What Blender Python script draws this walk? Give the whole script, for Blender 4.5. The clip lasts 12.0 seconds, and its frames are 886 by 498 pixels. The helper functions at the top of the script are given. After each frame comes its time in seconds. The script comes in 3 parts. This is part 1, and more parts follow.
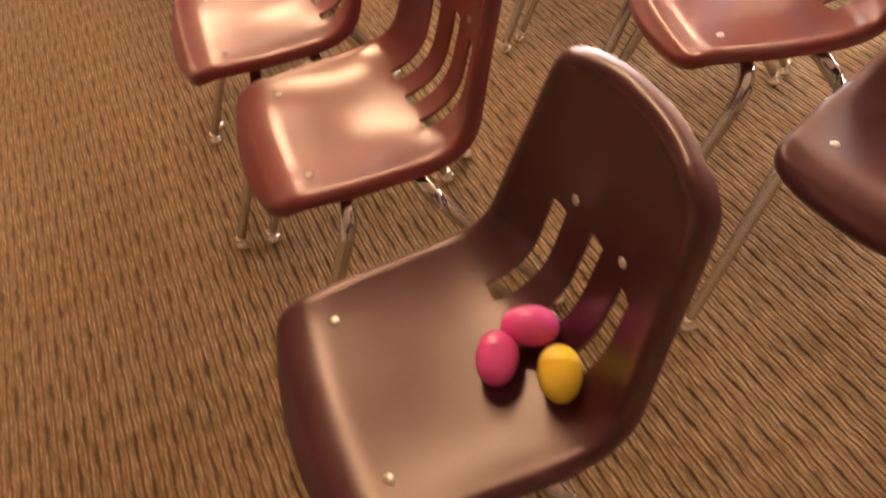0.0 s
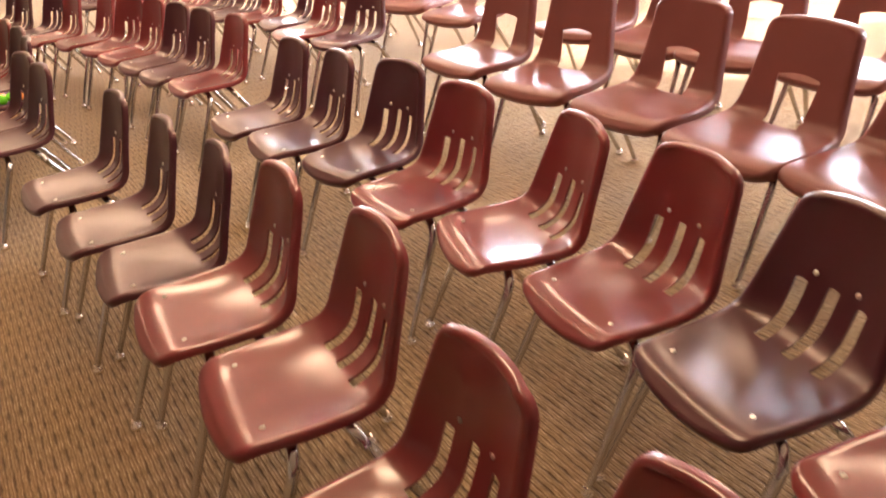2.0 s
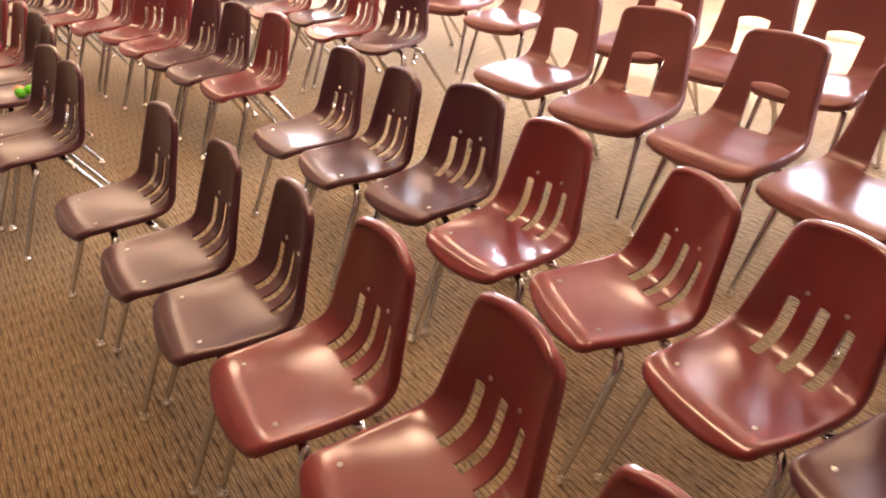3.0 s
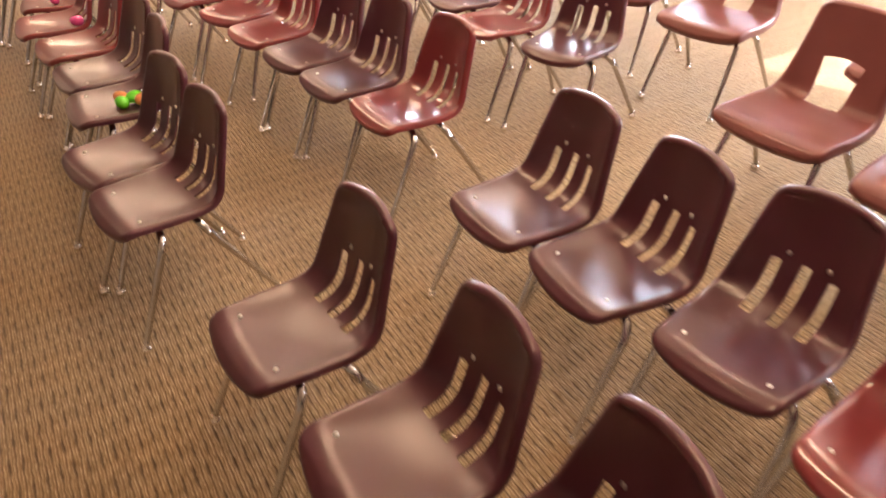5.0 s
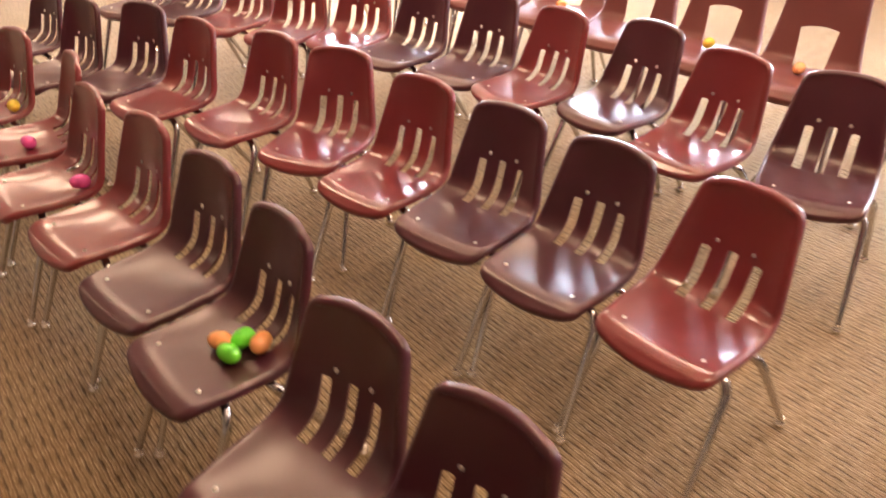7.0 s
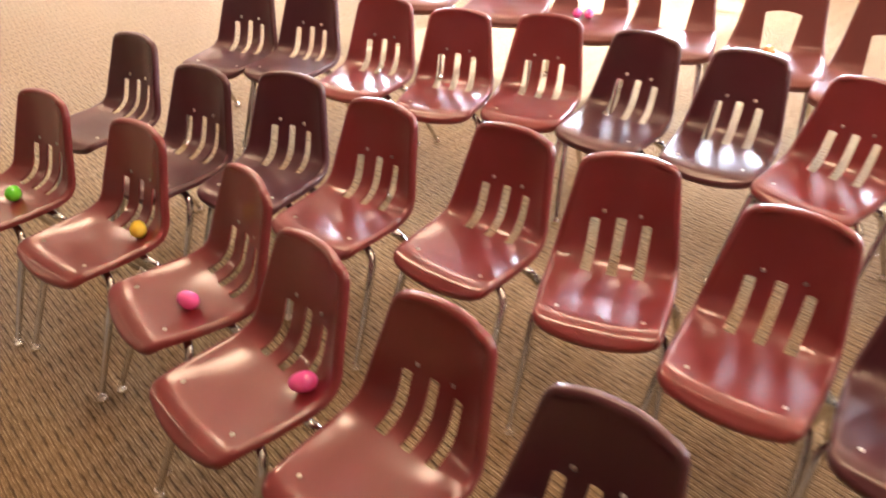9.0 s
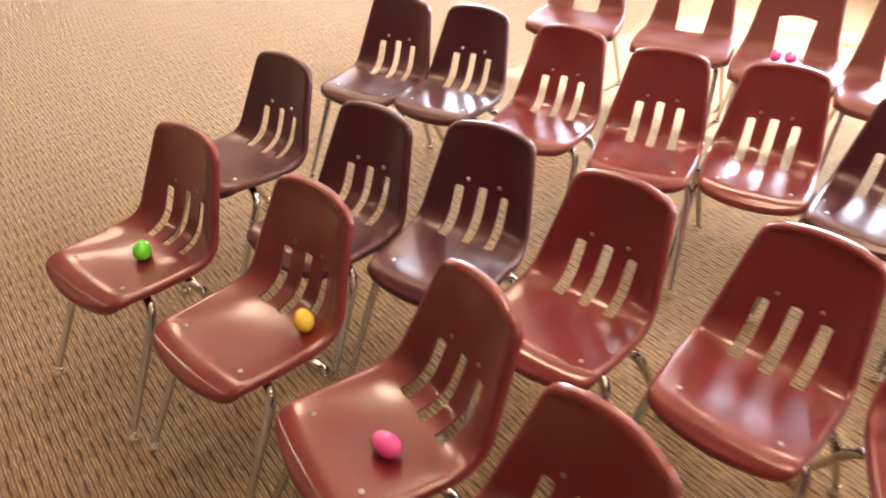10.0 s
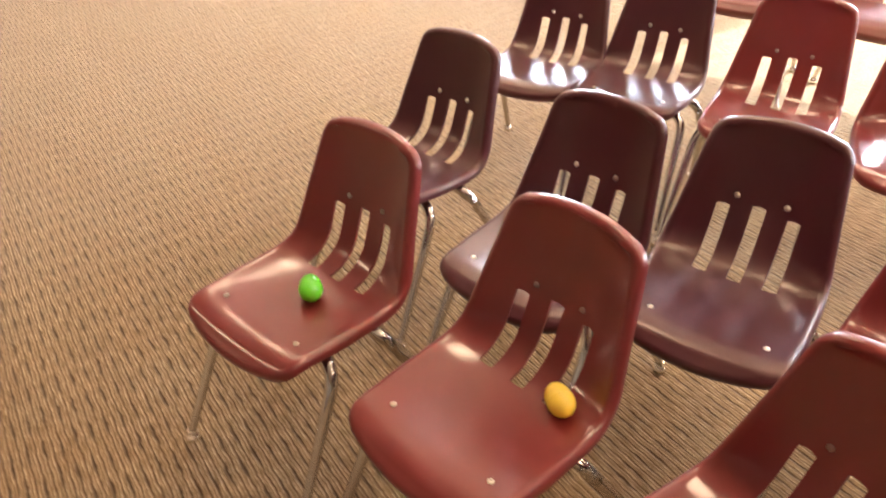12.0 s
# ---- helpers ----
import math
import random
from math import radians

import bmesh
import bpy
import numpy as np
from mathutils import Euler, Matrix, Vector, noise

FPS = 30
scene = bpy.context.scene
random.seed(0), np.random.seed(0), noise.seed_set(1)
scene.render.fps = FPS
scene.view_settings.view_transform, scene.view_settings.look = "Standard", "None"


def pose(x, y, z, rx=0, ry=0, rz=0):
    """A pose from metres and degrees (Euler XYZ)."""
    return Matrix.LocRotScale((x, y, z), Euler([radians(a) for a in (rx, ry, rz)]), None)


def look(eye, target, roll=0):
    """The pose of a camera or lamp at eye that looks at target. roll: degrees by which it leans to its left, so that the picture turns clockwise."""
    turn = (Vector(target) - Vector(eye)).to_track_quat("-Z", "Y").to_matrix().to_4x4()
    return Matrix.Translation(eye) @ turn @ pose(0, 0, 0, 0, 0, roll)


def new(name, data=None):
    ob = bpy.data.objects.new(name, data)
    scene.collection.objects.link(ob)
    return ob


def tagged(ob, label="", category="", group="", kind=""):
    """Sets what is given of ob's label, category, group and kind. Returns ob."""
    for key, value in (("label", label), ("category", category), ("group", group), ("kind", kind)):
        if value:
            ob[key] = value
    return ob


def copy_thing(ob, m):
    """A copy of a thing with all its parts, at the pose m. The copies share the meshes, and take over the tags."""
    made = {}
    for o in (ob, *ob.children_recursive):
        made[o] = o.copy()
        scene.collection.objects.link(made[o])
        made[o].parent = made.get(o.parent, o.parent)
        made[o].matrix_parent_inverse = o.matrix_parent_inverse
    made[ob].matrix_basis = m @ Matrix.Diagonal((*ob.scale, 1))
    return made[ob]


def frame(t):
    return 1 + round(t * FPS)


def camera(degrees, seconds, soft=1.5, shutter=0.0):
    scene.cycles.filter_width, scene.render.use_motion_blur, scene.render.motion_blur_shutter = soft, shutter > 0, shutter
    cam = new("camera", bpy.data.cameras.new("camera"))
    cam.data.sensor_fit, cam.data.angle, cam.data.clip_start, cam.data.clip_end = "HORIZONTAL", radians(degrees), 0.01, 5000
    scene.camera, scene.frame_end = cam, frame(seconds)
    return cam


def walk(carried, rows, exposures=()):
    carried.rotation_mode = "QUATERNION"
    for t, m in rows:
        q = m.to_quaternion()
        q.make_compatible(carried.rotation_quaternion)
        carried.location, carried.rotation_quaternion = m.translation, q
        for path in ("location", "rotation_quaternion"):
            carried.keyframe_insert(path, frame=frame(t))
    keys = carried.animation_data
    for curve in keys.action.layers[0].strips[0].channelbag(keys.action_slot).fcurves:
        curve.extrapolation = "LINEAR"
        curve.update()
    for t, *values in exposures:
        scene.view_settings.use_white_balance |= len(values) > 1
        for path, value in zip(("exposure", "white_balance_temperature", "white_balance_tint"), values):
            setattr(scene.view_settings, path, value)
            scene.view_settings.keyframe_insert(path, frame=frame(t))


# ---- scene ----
cam = camera(64.1, 12.0, soft=1.85, shutter=0.4)
# seconds, x, y, z, rx, ry, rz
PATH = [
    (0.0, 0.001, 0.001, 1.099, 39.71, 8.54, -38.50),
    (0.5, -0.001, 0.122, 1.171, 43.22, 9.15, -42.98),
    (1.0, 0.013, 0.220, 1.245, 49.67, 6.40, -49.09),
    (1.5, 0.021, 0.389, 1.311, 55.59, 8.33, -47.46),
    (2.0, 0.017, 0.603, 1.370, 59.44, 6.36, -47.58),
    (2.5, 0.008, 0.792, 1.443, 60.14, 6.16, -48.87),
    (3.0, 0.015, 0.988, 1.486, 57.83, 3.65, -47.45),
    (3.2, 0.008, 1.074, 1.510, 56.65, 3.51, -47.05),
    (4.8, 0.184, 1.977, 1.567, 53.28, 2.87, -44.25),
    (5.0, 0.202, 2.129, 1.586, 52.71, 2.08, -43.95),
    (5.5, 0.259, 2.533, 1.630, 53.10, 1.68, -45.51),
    (6.0, 0.331, 2.963, 1.656, 52.00, 2.37, -47.07),
    (6.5, 0.367, 3.349, 1.616, 52.49, 0.28, -48.53),
    (7.0, 0.376, 3.690, 1.579, 54.81, 1.71, -52.98),
    (7.2, 0.395, 3.807, 1.567, 55.67, 2.54, -53.50),
    (8.8, 0.532, 4.923, 1.605, 53.49, 1.61, -55.98),
    (9.0, 0.548, 5.053, 1.602, 54.02, 1.53, -56.11),
    (9.5, 0.627, 5.415, 1.570, 55.20, 0.23, -52.44),
    (10.0, 0.712, 5.799, 1.531, 54.22, -0.56, -50.89),
    (10.5, 0.763, 6.079, 1.466, 52.52, -1.35, -51.13),
    (11.0, 0.788, 6.279, 1.372, 50.63, -1.62, -50.79),
    (11.5, 0.812, 6.430, 1.308, 49.96, -1.75, -48.67),
    (12.0, 0.773, 6.437, 1.321, 53.58, 0.95, -47.81),
]
walk(cam, [(t, pose(*p)) for t, *p in PATH], [(0.0, 2.01, 7750, 34), (1.0, 1.95, 7350, 32), (2.5, 1.81, 6650, 27), (5.5, 1.78, 6400, 25), (9.5, 1.76, 6250, 23), (12.0, 1.82, 6250, 20)])

# ---- light ----
SUN_ELEVATION, SUN_AZIMUTH = radians(36), radians(-13.5)   # azimuth from +x towards +y
world = bpy.data.worlds.new("sky")
scene.world = world
world.use_nodes = True
wn = world.node_tree.nodes
sky = wn.new("ShaderNodeTexSky")
sky.sky_type, sky.sun_disc = "NISHITA", False
sky.sun_elevation, sky.sun_rotation = SUN_ELEVATION, radians(90) - SUN_AZIMUTH
world.node_tree.links.new(sky.outputs[0], wn["Background"].inputs[0])
wn["Background"].inputs[1].default_value = 0.12

sun_data = bpy.data.lights.new("sun", "SUN")
sun_data.energy, sun_data.angle, sun_data.color = 5.0, radians(0.5), (1.0, 0.98, 0.94)
sun = new("sun", sun_data)
toward = Vector((math.cos(SUN_AZIMUTH) * math.cos(SUN_ELEVATION), math.sin(SUN_AZIMUTH) * math.cos(SUN_ELEVATION), math.sin(SUN_ELEVATION)))
sun.matrix_basis = look(toward * 30, (0, 0, 0))

CEILING = 3.1
WALL_EAST, WALL_WEST, WALL_NORTH, WALL_SOUTH = 7.1, -7.0, 13.4, -7.0
WINDOWS = [(-2.8, -1.15), (1.25, 2.90), (5.58, 7.23), (9.62, 11.27)]
SILL, HEAD = 0.80, 2.62
WINDOW_LIGHT = 95.0
# added area lamps just outside the openings stand in for light from the sky
for y0, y1 in WINDOWS:
    d = bpy.data.lights.new("window_light", "AREA")
    d.shape, d.size, d.size_y = "RECTANGLE", HEAD - SILL, y1 - y0
    d.energy, d.color = WINDOW_LIGHT, (0.80, 0.90, 1.0)
    ob = new("window_light", d)
    mid = Vector((WALL_EAST + 0.26, (y0 + y1) / 2, (SILL + HEAD) / 2))
    ob.matrix_basis = look(mid, mid + Vector((-1, 0, 0)), 90)

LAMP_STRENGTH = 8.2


# ---- materials ----
def material(name):
    m = bpy.data.materials.new(name)
    m.use_nodes = True
    return m, m.node_tree, m.node_tree.nodes["Principled BSDF"]


def node(tree, kind, **inputs):
    n = tree.nodes.new(kind)
    for k, v in inputs.items():
        if isinstance(v, bpy.types.NodeSocket):
            tree.links.new(v, n.inputs[int(k[1:])] if k[0] == "i" and k[1:].isdigit() else n.inputs[k])
        else:
            (n.inputs[int(k[1:])] if k[0] == "i" and k[1:].isdigit() else n.inputs[k]).default_value = v
    return n


def calc(tree, op, a, b=None, c=None):
    n = tree.nodes.new("ShaderNodeMath")
    n.operation = op
    for i, v in enumerate((a, b, c)):
        if v is None:
            continue
        if isinstance(v, bpy.types.NodeSocket):
            tree.links.new(v, n.inputs[i])
        else:
            n.inputs[i].default_value = v
    return n.outputs[0]


def blend(tree, fac, a, b):
    n = tree.nodes.new("ShaderNodeMix")
    n.data_type = "RGBA"
    for i, v in ((0, fac), (6, a), (7, b)):
        if isinstance(v, bpy.types.NodeSocket):
            tree.links.new(v, n.inputs[i])
        else:
            n.inputs[i].default_value = v
    return n.outputs[2]


def bump(tree, bsdf, height, strength, distance):
    n = node(tree, "ShaderNodeBump", Height=height, Strength=strength, Distance=distance)
    tree.links.new(n.outputs[0], bsdf.inputs["Normal"])


def noise_of(tree, coords, scale, detail=3.0, rough=0.55):
    return node(tree, "ShaderNodeTexNoise", Vector=coords, Scale=scale, Detail=detail, Roughness=rough).outputs[0]


def plastic(name, base, worn, rough, coat, coat_rough, specular):
    """Moulded chair plastic: fine pebble grain, faint scuffs and a slight shift of colour from chair to chair."""
    m, tree, bsdf = material(name)
    co = tree.nodes.new("ShaderNodeTexCoord").outputs["Object"]
    rnd = tree.nodes.new("ShaderNodeObjectInfo").outputs["Random"]
    blotch = noise_of(tree, co, 9.0, 4.0)
    scuff = noise_of(tree, co, 60.0, 5.0, 0.7)
    fac = calc(tree, "MULTIPLY_ADD", blotch, 0.45, calc(tree, "MULTIPLY_ADD", rnd, 0.35, calc(tree, "MULTIPLY", scuff, 0.12)))
    tree.links.new(blend(tree, fac, (*base, 1), (*worn, 1)), bsdf.inputs["Base Color"])
    tree.links.new(calc(tree, "MULTIPLY_ADD", scuff, 0.07, rough - 0.035), bsdf.inputs["Roughness"])
    bsdf.inputs["Specular IOR Level"].default_value = specular
    # the lamps' warm sheen is put into the reflection tint
    bsdf.inputs["Specular Tint"].default_value = (1.0, 0.78, 0.55, 1)
    bsdf.inputs["Coat Weight"].default_value = coat
    bsdf.inputs["Coat Roughness"].default_value = coat_rough
    bsdf.inputs["Coat IOR"].default_value = 1.58
    bump(tree, bsdf, calc(tree, "MULTIPLY_ADD", noise_of(tree, co, 420.0, 2.0), 0.12, noise_of(tree, co, 45.0, 2.0)), 0.04, 0.004)
    return m


RED = plastic("red_plastic", (0.160, 0.017, 0.020), (0.190, 0.024, 0.027), 0.37, 0.90, 0.17, 0.32)
DARK = plastic("dark_plastic", (0.051, 0.0085, 0.0180), (0.073, 0.0135, 0.0230), 0.35, 0.58, 0.26, 0.46)
RUST = plastic("rust_plastic", (0.158, 0.046, 0.043), (0.190, 0.060, 0.055), 0.42, 0.40, 0.24, 0.30)


def metal(name, base, rough):
    m, tree, bsdf = material(name)
    co = tree.nodes.new("ShaderNodeTexCoord").outputs["Object"]
    smudge = noise_of(tree, co, 35.0, 5.0, 0.65)
    tree.links.new(calc(tree, "MULTIPLY_ADD", smudge, 0.10, rough - 0.03), bsdf.inputs["Roughness"])
    tree.links.new(blend(tree, smudge, (*base, 1), tuple(v * 0.8 for v in base) + (1,)), bsdf.inputs["Base Color"])
    bsdf.inputs["Metallic"].default_value = 1.0
    return m


CHROME = metal("chrome", (0.64, 0.62, 0.59), 0.10)
NICKEL = metal("nickel", (0.93, 0.89, 0.80), 0.22)
RIVET = metal("rivet_metal", (0.86, 0.83, 0.76), 0.30)
WORN = metal("worn_rivet_metal", (0.62, 0.55, 0.48), 0.35)
DULL = metal("dull_rivet_metal", (0.42, 0.34, 0.31), 0.42)


def egg_plastic(name, base):
    m, tree, bsdf = material(name)
    co = tree.nodes.new("ShaderNodeTexCoord").outputs["Object"]
    n = noise_of(tree, co, 40.0, 3.0)
    tree.links.new(blend(tree, n, (*base, 1), tuple(v * 0.88 for v in base) + (1,)), bsdf.inputs["Base Color"])
    bsdf.inputs["Roughness"].default_value = 0.10
    bsdf.inputs["Coat Weight"].default_value = 0.8
    bsdf.inputs["Coat Roughness"].default_value = 0.05
    bsdf.inputs["Subsurface Weight"].default_value = 0.12
    bsdf.inputs["Subsurface Radius"].default_value = (0.01, 0.006, 0.006)
    bsdf.inputs["Subsurface Scale"].default_value = 0.5
    return m


EGG = {
    "pink": egg_plastic("pink_egg", (1.0, 0.12, 0.45)),
    "yellow": egg_plastic("yellow_egg", (1.0, 0.72, 0.06)),
    "green": egg_plastic("green_egg", (0.16, 0.86, 0.02)),
    "orange": egg_plastic("orange_egg", (1.0, 0.40, 0.12)),
}


def carpet():
    """Tan loop carpet: ribs in one direction with dark flecks in the furrows, row by row, staggered from furrow to furrow."""
    m, tree, bsdf = material("carpet")
    co = node(tree, "ShaderNodeMapping", Vector=tree.nodes.new("ShaderNodeTexCoord").outputs["Object"], Rotation=(0, 0, radians(13)))
    warp = noise_of(tree, co.outputs[0], 26.0, 2.0)
    xyz = tree.nodes.new("ShaderNodeSeparateXYZ")
    tree.links.new(co.outputs[0], xyz.inputs[0])
    pitch, run = 0.0170, 0.204
    u = calc(tree, "DIVIDE", calc(tree, "ADD", xyz.outputs[0], calc(tree, "MULTIPLY_ADD", warp, 0.009, -0.0045)), pitch)
    col = calc(tree, "FLOOR", u)
    off = calc(tree, "ABSOLUTE", calc(tree, "SUBTRACT", calc(tree, "FRACT", u), 0.5))
    jit = tree.nodes.new("ShaderNodeTexWhiteNoise")
    jit.noise_dimensions = "1D"
    tree.links.new(col, jit.inputs["W"])
    stag = calc(tree, "MULTIPLY_ADD", jit.outputs[0], 0.10, calc(tree, "MULTIPLY", calc(tree, "FLOORED_MODULO", col, 2.0), 0.5))
    wob = noise_of(tree, co.outputs[0], 17.0, 2.0)
    fv = calc(tree, "FRACT", calc(tree, "MULTIPLY_ADD", wob, 0.16, calc(tree, "ADD", calc(tree, "DIVIDE", xyz.outputs[1], run), stag)))
    dash = node(tree, "ShaderNodeMapRange", i0=calc(tree, "ABSOLUTE", calc(tree, "SUBTRACT", fv, 0.5)), i1=0.22, i2=0.07, i3=0.0, i4=1.0).outputs[0]
    lane = node(tree, "ShaderNodeMapRange", i0=off, i1=0.40, i2=0.14, i3=0.0, i4=1.0).outputs[0]
    furrow = node(tree, "ShaderNodeMapRange", i0=off, i1=0.20, i2=0.04, i3=0.0, i4=1.0).outputs[0]
    strand = calc(tree, "ABSOLUTE", calc(tree, "SINE", calc(tree, "MULTIPLY", u, 2.0 * math.pi)))
    yarn = noise_of(tree, co.outputs[0], 420.0, 3.0, 0.75)
    tone = noise_of(tree, co.outputs[0], 2.2, 4.0)
    tuft = noise_of(tree, node(tree, "ShaderNodeMapping", Vector=co.outputs[0], Scale=(1, 0.17, 1)).outputs[0], 150.0, 3.0, 0.68)
    keep = node(tree, "ShaderNodeMapRange", i0=tuft, i1=0.25, i2=0.60, i3=1.0, i4=0.55).outputs[0]
    fleck = calc(tree, "MULTIPLY", calc(tree, "MULTIPLY", dash, lane), keep)
    light = node(tree, "ShaderNodeMapRange", i0=tuft, i1=0.28, i2=0.74, i3=0.0, i4=1.0).outputs[0]
    tan = blend(tree, light, (0.142, 0.087, 0.037, 1), (0.342, 0.240, 0.124, 1))
    # highlights on the strands, painted into the colour; the furrows are coloured darker below
    glint = node(tree, "ShaderNodeMapRange", i0=calc(tree, "MULTIPLY", strand, tuft), i1=0.42, i2=0.68, i3=0.0, i4=1.0).outputs[0]
    tan = blend(tree, calc(tree, "MULTIPLY", glint, 0.65), tan, (0.60, 0.47, 0.30, 1))
    tan = blend(tree, calc(tree, "MULTIPLY", tone, 0.22), tan, (0.27, 0.16, 0.075, 1))
    tan = blend(tree, calc(tree, "MULTIPLY", furrow, 0.58), tan, (0.090, 0.045, 0.018, 1))
    tree.links.new(blend(tree, calc(tree, "MULTIPLY", fleck, 0.94), tan, (0.048, 0.025, 0.010, 1)), bsdf.inputs["Base Color"])
    bsdf.inputs["Roughness"].default_value = 0.95
    bsdf.inputs["Specular IOR Level"].default_value = 0.15
    bsdf.inputs["Sheen Weight"].default_value = 0.38
    bsdf.inputs["Sheen Tint"].default_value = (1.0, 0.84, 0.62, 1)
    h = calc(tree, "SUBTRACT", calc(tree, "MULTIPLY_ADD", tuft, 0.8, calc(tree, "MULTIPLY", strand, 0.5)), calc(tree, "ADD", fleck, furrow))
    bump(tree, bsdf, calc(tree, "MULTIPLY_ADD", yarn, 0.4, h), 0.5, 0.004)
    return m


CARPET = carpet()


def painted(name, base, rough, scale=6.0, grain=220.0, deep=0.9):
    m, tree, bsdf = material(name)
    co = tree.nodes.new("ShaderNodeTexCoord").outputs["Object"]
    n = calc(tree, "MULTIPLY", noise_of(tree, co, scale, 4.0), noise_of(tree, co, scale * 7, 3.0))
    tree.links.new(blend(tree, n, (*base, 1), tuple(v * deep for v in base) + (1,)), bsdf.inputs["Base Color"])
    bsdf.inputs["Roughness"].default_value = rough
    bump(tree, bsdf, noise_of(tree, co, grain, 3.0), 0.15, 0.002)
    return m


# the walls are out of view; kept dark so less light bounces onto chair backs
WALL = painted("wall_paint", (0.34, 0.26, 0.18), 0.75)
# unseen ceiling, bright warm tan to give the seats golden reflections and fill
CEIL = painted("ceiling_tile", (0.80, 0.60, 0.41), 0.9, 3.0, 90.0)
TRIM = painted("dark_wood_trim", (0.13, 0.065, 0.035), 0.45)
FRAME = painted("window_frame_paint", (0.62, 0.58, 0.50), 0.4)
LAMP_FRAME = painted("lamp_frame_paint", (0.8, 0.78, 0.72), 0.5)

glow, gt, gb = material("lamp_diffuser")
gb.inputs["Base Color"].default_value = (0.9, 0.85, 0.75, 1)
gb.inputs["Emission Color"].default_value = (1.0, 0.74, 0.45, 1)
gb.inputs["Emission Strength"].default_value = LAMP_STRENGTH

glass, glt, glb = material("window_glass")
glb.inputs["Base Color"].default_value = (0.95, 0.98, 0.97, 1)
glb.inputs["Roughness"].default_value = 0.0
glb.inputs["Transmission Weight"].default_value = 1.0
glb.inputs["IOR"].default_value = 1.45

yard = painted("outside_ground", (0.30, 0.30, 0.26), 0.9, 0.5, 4.0)


# ---- mesh helpers ----
def mesh_from(bm, name, mat, smooth=True, sharp=40):
    me = bpy.data.meshes.new(name)
    bm.to_mesh(me)
    bm.free()
    me.materials.append(mat)
    if smooth:
        for f in me.polygons:
            f.use_smooth = True
        me.set_sharp_from_angle(angle=radians(sharp))
    return me


def part(name, bm, mat, parent=None, label="", smooth=True, sharp=40):
    ob = new(name, mesh_from(bm, name, mat, smooth, sharp))
    if parent:
        ob.parent = parent
    if label:
        tagged(ob, label)
    return ob


def box_bm(x0, x1, y0, y1, z0, z1, bevel=0.0, bm=None):
    bm = bm or bmesh.new()
    m = Matrix.Translation(((x0 + x1) / 2, (y0 + y1) / 2, (z0 + z1) / 2)) @ Matrix.Diagonal((x1 - x0, y1 - y0, z1 - z0, 1))
    made = bmesh.ops.create_cube(bm, size=1, matrix=m)
    if bevel:
        edges = list({e for v in made["verts"] for e in v.link_edges})
        bmesh.ops.bevel(bm, geom=edges, offset=bevel, segments=2, affect="EDGES")
    return bm


def rail(points, radii, sides=12, closed_ends=True):
    """A round tube along points, with a radius at each."""
    bm = bmesh.new()
    rings = []
    pts = [Vector(p) for p in points]
    ref = Vector((0.31, 0.52, 0.8)).normalized()
    for i, p in enumerate(pts):
        d = (pts[min(i + 1, len(pts) - 1)] - pts[max(i - 1, 0)]).normalized()
        a = d.cross(ref).normalized()
        b = d.cross(a)
        r = radii[i] if isinstance(radii, (list, tuple)) else radii
        rings.append([bm.verts.new(p + (a * math.cos(2 * math.pi * k / sides) + b * math.sin(2 * math.pi * k / sides)) * r) for k in range(sides)])
    for r0, r1 in zip(rings, rings[1:]):
        for k in range(sides):
            bm.faces.new((r0[k], r0[(k + 1) % sides], r1[(k + 1) % sides], r1[k]))
    if closed_ends:
        bm.faces.new(rings[0][::-1])
        bm.faces.new(rings[-1])
    bmesh.ops.recalc_face_normals(bm, faces=bm.faces)
    return bm


def lathe(profile, sides=14):
    """A turned shape from (radius, z) pairs, closed at both ends."""
    bm = bmesh.new()
    rings = [[bm.verts.new((r * math.cos(2 * math.pi * k / sides), r * math.sin(2 * math.pi * k / sides), z)) for k in range(sides)] for r, z in profile]
    for r0, r1 in zip(rings, rings[1:]):
        for k in range(sides):
            bm.faces.new((r0[k], r0[(k + 1) % sides], r1[(k + 1) % sides], r1[k]))
    bm.faces.new(rings[0][::-1])
    bm.faces.new(rings[-1])
    bmesh.ops.recalc_face_normals(bm, faces=bm.faces)
    return bm


def rounded(points, radius, steps=5):
    """A polyline with its inner corners rounded."""
    pts = [Vector(p) for p in points]
    out = [pts[0]]
    for a, b, c in zip(pts, pts[1:], pts[2:]):
        r = min(radius, (a - b).length * 0.45, (c - b).length * 0.45)
        p, q = b + (a - b).normalized() * r, b + (c - b).normalized() * r
        for k in range(steps + 1):
            t = k / steps
            out.append(p * (1 - t) ** 2 + b * 2 * t * (1 - t) + q * t ** 2)
    out.append(pts[-1])
    return out


def curve_at(keys, s):
    """Smooth interpolation (Catmull-Rom) of rows (s, values...)."""
    n = len(keys)
    i = 0
    while i < n - 2 and s > keys[i + 1][0]:
        i += 1
    a, b = keys[i], keys[i + 1]
    t = min(max((s - a[0]) / (b[0] - a[0]), 0.0), 1.0)
    out = []
    for k in range(1, len(a)):
        m0 = (b[k] - keys[i - 1][k]) / (b[0] - keys[i - 1][0]) if i > 0 else (b[k] - a[k]) / (b[0] - a[0])
        m1 = (keys[i + 2][k] - a[k]) / (keys[i + 2][0] - a[0]) if i + 2 < n else (b[k] - a[k]) / (b[0] - a[0])
        h = b[0] - a[0]
        out.append((2 * t**3 - 3 * t**2 + 1) * a[k] + (t**3 - 2 * t**2 + t) * h * m0 + (-2 * t**3 + 3 * t**2) * b[k] + (t**3 - t**2) * h * m1)
    return out


